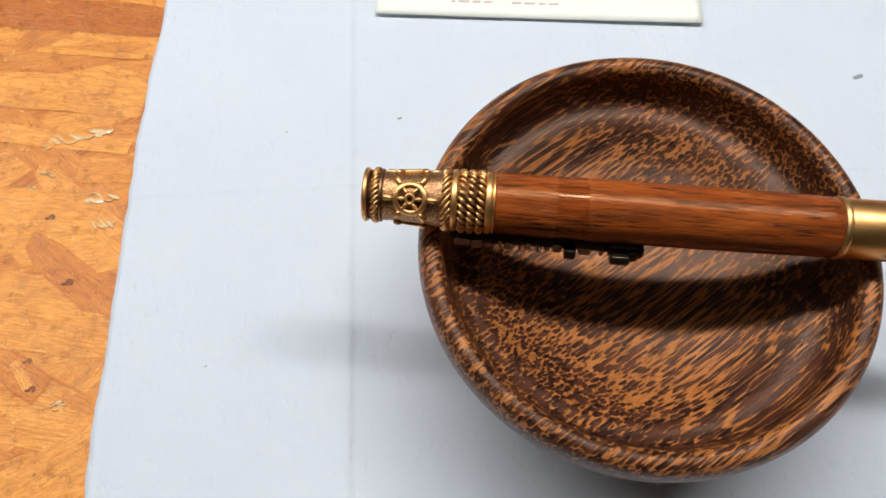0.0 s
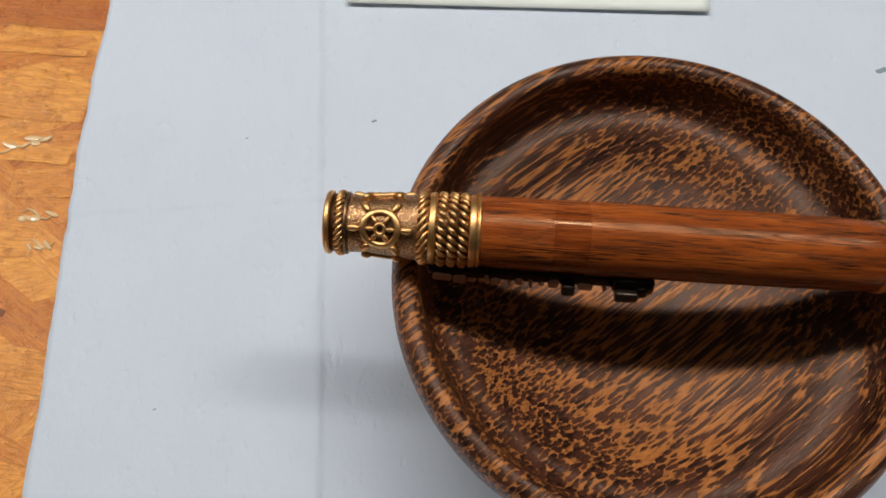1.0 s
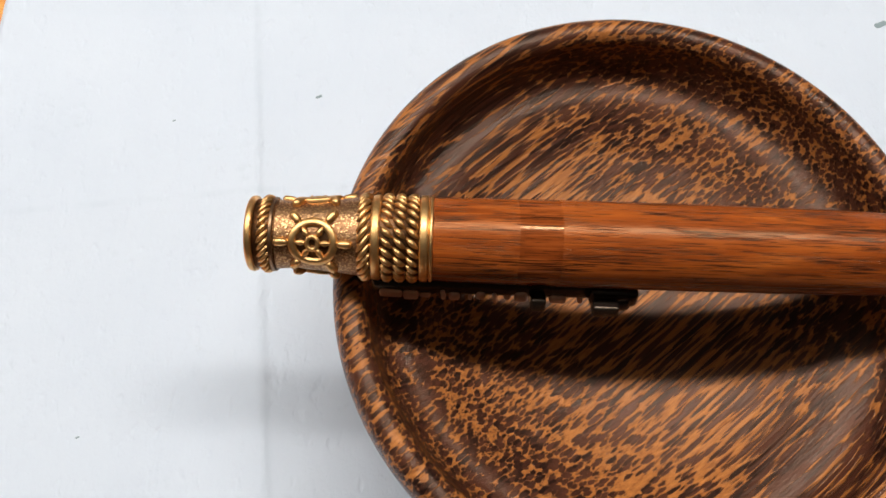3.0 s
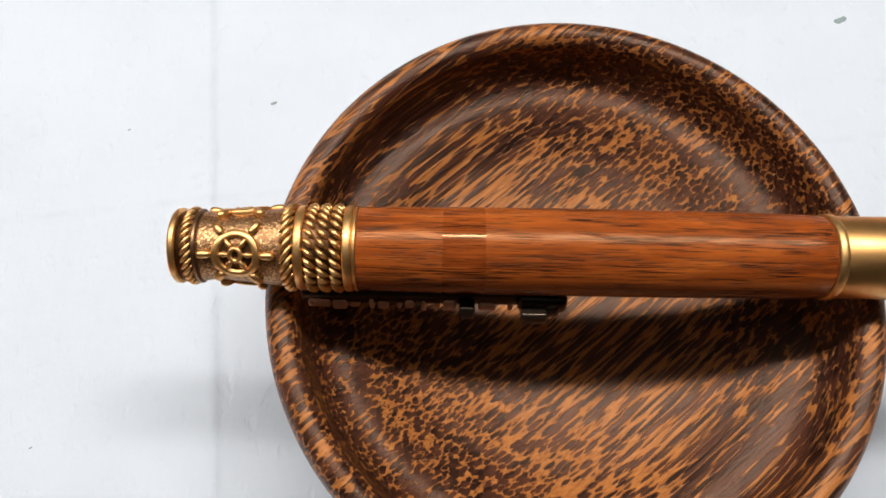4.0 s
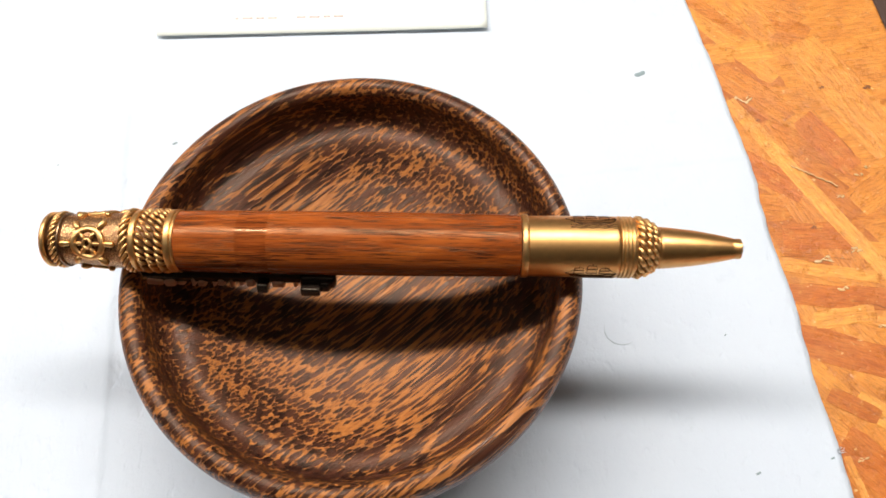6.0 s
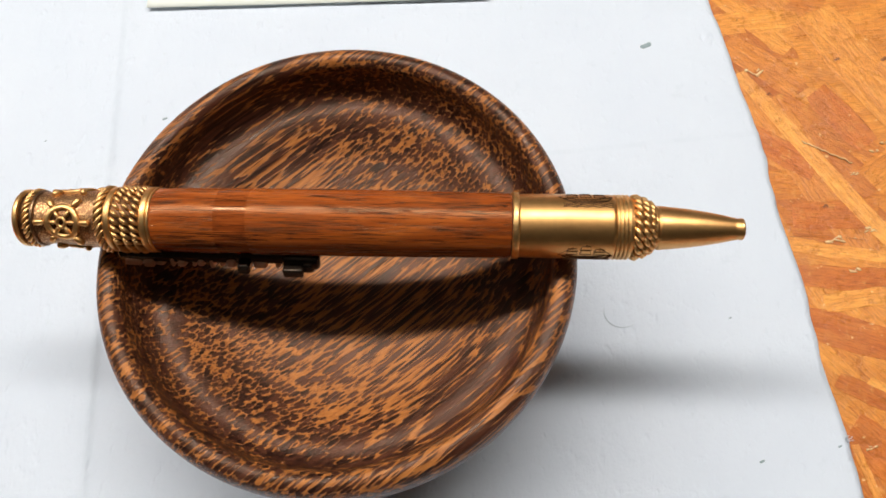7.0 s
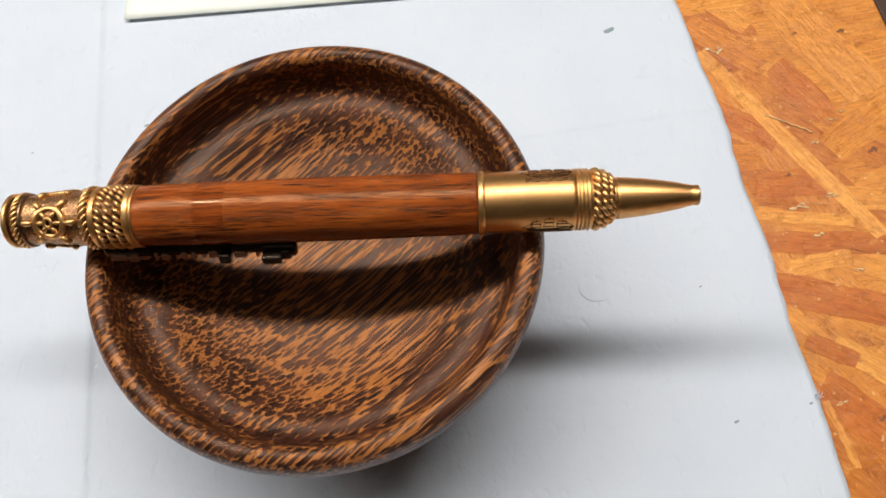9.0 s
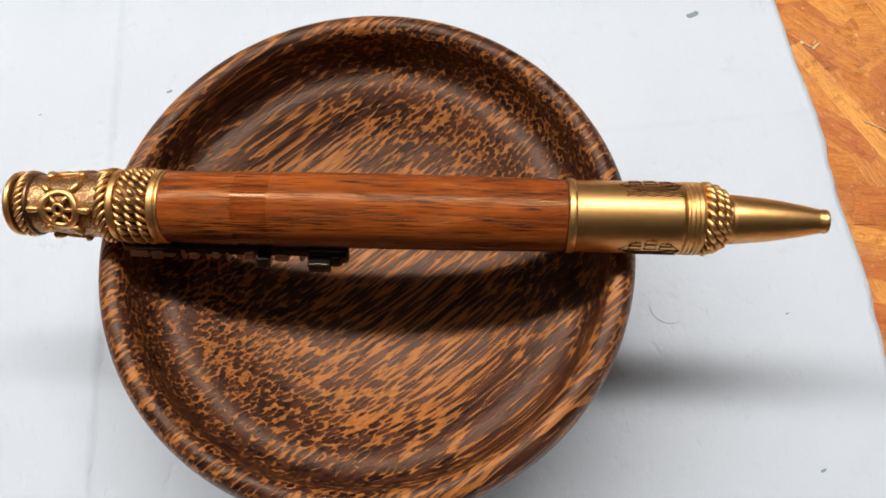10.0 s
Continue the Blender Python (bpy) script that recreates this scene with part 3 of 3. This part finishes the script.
for k in range(4):
    x = 8.98 + 0.073 * k
    groove += [(x, 0.585), (x + 0.015, 0.622), (x + 0.045, 0.626), (x + 0.062, 0.585)]
turned("grooved_band", groove + [(9.28, 0.59), (9.32, 0.56), (9.34, 0.5)], BRASS, "fine-grooved brass band")
turned("shoulder", [(9.27, 0.4), (9.28, 0.545), (9.5, 0.52), (9.7, 0.42), (9.74, 0.405), (9.76, 0.3)], AGED)
rope("rope_band", 9.39, 0.17, 0.595, 20, 27, thick=0.058)
rope("rope_band", 9.53, 0.17, 0.55, 20, 27, thick=0.058)
rope("rope_band", 9.655, 0.14, 0.485, 20, 27, thick=0.05)
turned("nib_cone", [(9.70, 0.3), (9.71, 0.425), (9.73, 0.435), (9.765, 0.435), (9.775, 0.405), (9.80, 0.405), (9.81, 0.422), (9.84, 0.424), (10.1, 0.40), (10.4, 0.37), (10.7, 0.325), (11.0, 0.27), (11.2, 0.225), (11.33, 0.196), (11.335, 0.204), (11.35, 0.207), (11.385, 0.207), (11.40, 0.203), (11.405, 0.19), (11.405, 0.11), (11.36, 0.10), (11.36, 0.0)], SATIN, "tapered satin brass nib cone", 72)


def engraving(angle):
    """A small sailing ship in dark line relief on the sleeve."""
    bm = bmesh.new()

    def line(points, w=0.014):
        tube(bm, [on_pen(x, angle + a, 0.618 + 0.002) for x, a in points], w * 0.65, 5)

    line([(8.03, 1), (8.12, 9), (8.25, 12), (8.7, 12), (8.84, 8), (8.92, -3)], 0.030)
    line([(8.03, 1), (8.3, 4), (8.6, 4), (8.92, -3)], 0.022)
    line([(8.15, 8), (8.8, 8)], 0.018)
    for x, h in ((8.20, -22), (8.45, -28), (8.70, -21)):
        line([(x, 4), (x, h)], 0.020)
        for low, high in ((0.15, 0.52), (0.56, 0.86)):
            line([(x - 0.11, h * low), (x - 0.08, h * high), (x + 0.07, h * high), (x + 0.10, h * low), (x - 0.11, h * low)], 0.016)
    line([(8.03, 1), (7.94, -3), (8.20, -20)])
    line([(8.92, -3), (8.84, -10), (8.70, -20)])
    for k in range(3):
        line([(8.02 + 0.06 * q, 15 + 3.5 * k + 1.2 * math.sin(1.7 * q + k)) for q in range(16)], 0.016)
    part("ship_engraving", bm, AGED, pen, "dark engraved sailing ship")


for a in (85, -35, 205):
    engraving(a)

# pocket clip under the barrel, on the near side: a cast chain with a stud and a blunt tip
CLIP_ANGLE = 126
clip = part("clip", bmesh.new(), BLACK, pen, "darkened brass pocket clip cast as a chain")


def lump(bm, x0, x1, r0, r1, wide, angle=CLIP_ANGLE, lean=0.0, bevel=0.035):
    """A rounded block of the clip from x0 to x1 along the pen and from r0 to r1 out from its axis."""
    a = radians(angle)
    r = (r0 + r1) / 2
    box(bm, (x1 - x0, wide, r1 - r0), ((x0 + x1) / 2, -r * math.sin(a), r * math.cos(a)), bevel, (180 - angle, lean, 0))


bm = bmesh.new()
lump(bm, -0.98, 2.60, 0.66, 0.80, 0.30, 124, 0, 0.05)
part("shank", bm, BLACK, clip)
for k, (x0, x1) in enumerate(((-0.86, -0.50), (-0.48, -0.24), (-0.235, -0.05), (0.11, 0.185), (0.235, 0.41), (0.545, 0.61), (0.665, 0.81), (0.93, 1.0), (1.11, 1.22), (1.275, 1.475), (1.825, 2.10), (2.285, 2.37))):
    bm = bmesh.new()
    lump(bm, x0, x1, 0.78, 0.955 + 0.02 * ((k * 5) % 3), 0.15 + 0.03 * (k % 2), CLIP_ANGLE + 2 * (k % 3), (5, -4, 3, -6)[k % 4], min(0.045, 0.4 * (x1 - x0)))
    part("link", bm, LINK, clip)
bm = bmesh.new()
lump(bm, 1.52, 1.77, 0.78, 1.09, 0.24, 124, 0, 0.05)
part("stud", bm, BLACK, clip)
bm = bmesh.new()
lump(bm, 2.44, 3.22, 0.68, 0.93, 0.34, 122, 2, 0.10)
lump(bm, 2.48, 2.90, 0.80, 1.13, 0.22, 118, 0, 0.05)
lump(bm, 2.84, 3.10, 0.80, 1.02, 0.26, 122, -8, 0.08)
part("tip_block", bm, BLACK, clip)

# ---- glue spots on the bare board ----
rng = random.Random(4)
for x, y, s in ((-13.28, 4.11, 0.55), (-12.45, 4.35, 0.6), (-13.72, 3.79, 0.2), (-13.43, 2.88, 0.25), (-11.58, 2.21, 0.5), (-11.27, 1.38, 0.4), (-11.06, -4.05, 0.3), (-13.78, 2.32, 0.2),
                (14.71, 7.58, 0.3), (17.77, 4.92, 0.14), (18.08, 5.2, 0.12), (17.08, 4.19, 0.14), (17.25, 2.46, 0.2), (16.24, 2.15, 0.25), (17.45, 0.17, 0.14), (16.22, -3.44, 0.14), (16.61, 1.26, 0.2)):
    bm = bmesh.new()
    turn = rng.uniform(-35, 35)
    for k in range(4):
        blob(bm, (x + rng.uniform(-s, s) * 0.8, y + rng.uniform(-s, s) * 0.35, -0.112), (s * rng.uniform(0.2, 0.5), s * rng.uniform(0.1, 0.22), 0.028), (0, 0, turn + rng.uniform(-20, 20)), 2)
    # a drawn-out thread of glue joins the drops
    tube(bm, [(x + s * (q / 5 - 0.5) * 1.8, y + s * 0.28 * math.sin(1.3 * q + turn), -0.108) for q in range(6)], [s * w for w in (0.02, 0.06, 0.09, 0.05, 0.07, 0.02)], 8)
    tagged(part("glue_spot", bm, GLUE), "dried shiny glue drops on the strand board", "glue", "glue spots")

# ---- strands of the board, outside the paper ----
def strand_mesh(k, length=0, width=0, material=STRAND, loose=1.0):
    r = random.Random(100 + k)
    length, width = length or r.uniform(3.5, 8.5), width or r.uniform(0.45, 1.5)
    n = 5
    upper, lower = [], []
    for i in range(n + 1):
        x = -length / 2 + length * i / n + loose * r.uniform(-0.2, 0.2)
        shrink = 1.0 - 0.5 * loose if i in (0, n) else 1.0
        upper.append((x, width / 2 * shrink * r.uniform(0.8, 1.0)))
        lower.append((x + loose * r.uniform(-0.3, 0.3), -width / 2 * shrink * r.uniform(0.8, 1.0)))
    outline = lower + upper[::-1]
    bm = bmesh.new()
    t = [bm.verts.new((x * 0.99, y * 0.96, 0.005)) for x, y in outline]
    b = [bm.verts.new((x, y, 0.0)) for x, y in outline]
    bm.faces.new(t)
    for i in range(len(t)):
        j = (i + 1) % len(t)
        bm.faces.new((b[i], b[j], t[j], t[i]))
    return mesh_of("strand", bm, material, False)


strand_kinds = [strand_mesh(k) for k in range(14)]
# paler set for the left of the board, the lamp's sheen in its colour
sheen_kinds = [strand_mesh(60 + k, material=PALE_STRAND) for k in range(6)]
rng = random.Random(11)
made = 0
while made < 286:
    side = rng.random() < 0.6
    x = rng.uniform(12.5, 22) if side else rng.uniform(-20, -8.5)
    y = rng.uniform(-9, 15)
    u, v = CT * x + ST * y, -ST * x + CT * y
    if U0 + 1.0 < u < U1 - 1.0 or u > 17.0:
        continue
    ob = new("strand", rng.choice(strand_kinds if side or made % 2 else sheen_kinds))
    ob.parent = board
    turn = (rng.gauss(-50, 12) if rng.random() < 0.6 else rng.gauss(0, 14)) if side else rng.gauss(6, 25)
    ob.matrix_local = pose(0, 0, 0, 0, 0, -BENCH_TURN) @ pose(x * CM, y * CM, (-0.150 + 0.00006 * made) * CM, rng.uniform(-0.05, 0.05), rng.uniform(-0.03, 0.03), turn)
    made += 1

# the strands that stand out, by their two ends and width; the later ones lie on top
for k, (x0, y0, x1, y1, width, material) in enumerate((
        (16.77, 9.89, 19.04, 5.79, 1.72, STRAND), (13.99, 8.71, 15.99, 6.98, 1.06, STRAND), (17.48, 3.92, 20.0, 5.64, 1.14, STRAND),
        (15.18, 2.82, 17.43, 2.9, 0.96, RED_STRAND), (14.38, 5.43, 16.01, 4.28, 0.94, RED_STRAND), (16.35, 7.0, 17.66, 5.1, 0.99, RED_STRAND),
        (15.03, 1.07, 18.38, 0.9, 0.76, RED_STRAND), (15.11, -0.19, 18.2, -1.1, 1.07, RED_STRAND), (14.95, 1.94, 17.62, 1.62, 0.43, PALE_STRAND),
        (14.26, 7.5, 18.35, 1.1, 0.59, PALE_STRAND), (15.65, 0.28, 17.39, 0.6, 0.57, PALE_STRAND), (15.76, -2.92, 17.5, -4.53, 1.15, RED_STRAND),
        (16.35, -1.81, 17.88, -2.98, 0.66, PALE_STRAND), (15.64, -1.71, 16.88, -2.36, 0.54, RED_STRAND), (15.83, -3.39, 16.28, -5.05, 0.24, PALE_STRAND),
        # the left ones are a step paler, to take in the sheen there
        (-18.24, 9.16, -11.33, 8.97, 1.57, STRAND), (-15.56, 1.69, -11.43, 1.65, 1.54, PALE_STRAND), (-14.32, -1.79, -10.07, -2.1, 1.46, PALE_STRAND),
        (-16.12, 4.26, -11.2, 4.03, 0.73, PALE_STRAND), (-17.08, 5.93, -11.1, 5.74, 1.58, PALE_STRAND), (-15.15, 7.51, -11.63, 7.46, 0.27, PALE_STRAND),
        (-12.54, 3.11, -10.91, 3.24, 1.03, STRAND), (-12.87, -2.97, -11.64, -3.64, 1.02, STRAND), (-12.57, -2.94, -11.94, -3.67, 0.34, PALE_STRAND))):
    length = math.hypot(x1 - x0, y1 - y0)
    ob = new("strand", strand_mesh(40 + k, length, width, material, 0.28))
    ob.parent = board
    ob.matrix_local = pose(0, 0, 0, 0, 0, -BENCH_TURN) @ pose((x0 + x1) / 2 * CM, (y0 + y1) / 2 * CM, (-0.128 + 0.0006 * k) * CM, 0, 0, math.degrees(math.atan2(y1 - y0, x1 - x0)))

# dark cracks between strands and a few flecks, as parts of the board
CB, SB = math.cos(radians(-BENCH_TURN)), math.sin(radians(-BENCH_TURN))


def on_board(x, y, z=-0.108):
    return (CB * x - SB * y, SB * x + CB * y, z)


for course in (((15.57, 9.17), (15.83, 8.78), (16.06, 8.37)), ((16.73, 7.3), (17.2, 6.64), (17.58, 5.97), (18.07, 5.14)), ((17.38, 4.21), (17.79, 4.61), (18.28, 4.98), (18.81, 5.5), (19.4, 5.77)),
               ((14.91, 2.2), (16.03, 2.25), (17.42, 2.13)), ((16.04, 0.69), (16.44, 0.79), (16.84, 0.88), (17.29, 0.81), (17.72, 0.71)), ((17.35, -1.69), (17.38, -1.51), (17.51, -1.37), (17.73, -1.33)), ((13.94, 8.98), (14.24, 8.83))):
    bm = bmesh.new()
    pts = []
    for (xa, ya), (xb, yb) in zip(course, course[1:]):
        for q in range(4):
            x, y = xa + (xb - xa) * q / 4, ya + (yb - ya) * q / 4
            pts.append(on_board(x + 0.03 * noise.noise((x * 4, y * 4, 1)), y + 0.03 * noise.noise((x * 4, y * 4, 7))))
    pts.append(on_board(*course[-1]))
    tube(bm, pts, [0.001 + 0.015 * max(0.0, noise.noise((p[0] * 3, p[1] * 3, 4))) for p in pts], 5)
    part("crack", bm, PITCH, board)
for x, y, size in ((17.23, 8.08, 0.07), (18.65, 8.11, 0.1), (16.12, 3.15, 0.07), (17.18, -3.83, 0.1), (18.68, 3.87, 0.12), (15.04, 6.82, 0.06), (-11.79, -0.56, 0.14), (-12.9, 1.43, 0.12), (-12.19, -2.91, 0.1), (-11.87, -3.66, 0.12)):
    bm = bmesh.new()
    for k in range(3):
        blob(bm, on_board(x + size * 0.7 * (k - 1), y + 0.35 * size * ((k * 5) % 3 - 1)), (size * 0.7, size * 0.4, 0.006), (0, 0, 35 * k), 2)
    part("dark_fleck", bm, PITCH, board)

# a thin string of dried glue
bm = bmesh.new()
thread = ((15.76, 5.2), (15.99, 5.09), (16.12, 5.03), (16.29, 4.94), (16.59, 4.77), (16.89, 4.64), (17.13, 4.45))
course = [(xa + (xb - xa) * q / 4, ya + (yb - ya) * q / 4) for (xa, ya), (xb, yb) in zip(thread, thread[1:]) for q in range(4)]
tube(bm, [(x + 0.012 * math.sin(1.9 * k), y + 0.018 * math.cos(1.9 * k), -0.1) for k, (x, y) in enumerate(course)], [0.012 + 0.014 * abs(math.sin(0.9 * k)) for k in range(len(course))], 8)
tagged(part("glue_spot", bm, GLUE), "thin shiny string of dried glue on the strand board", "glue", "glue spots")
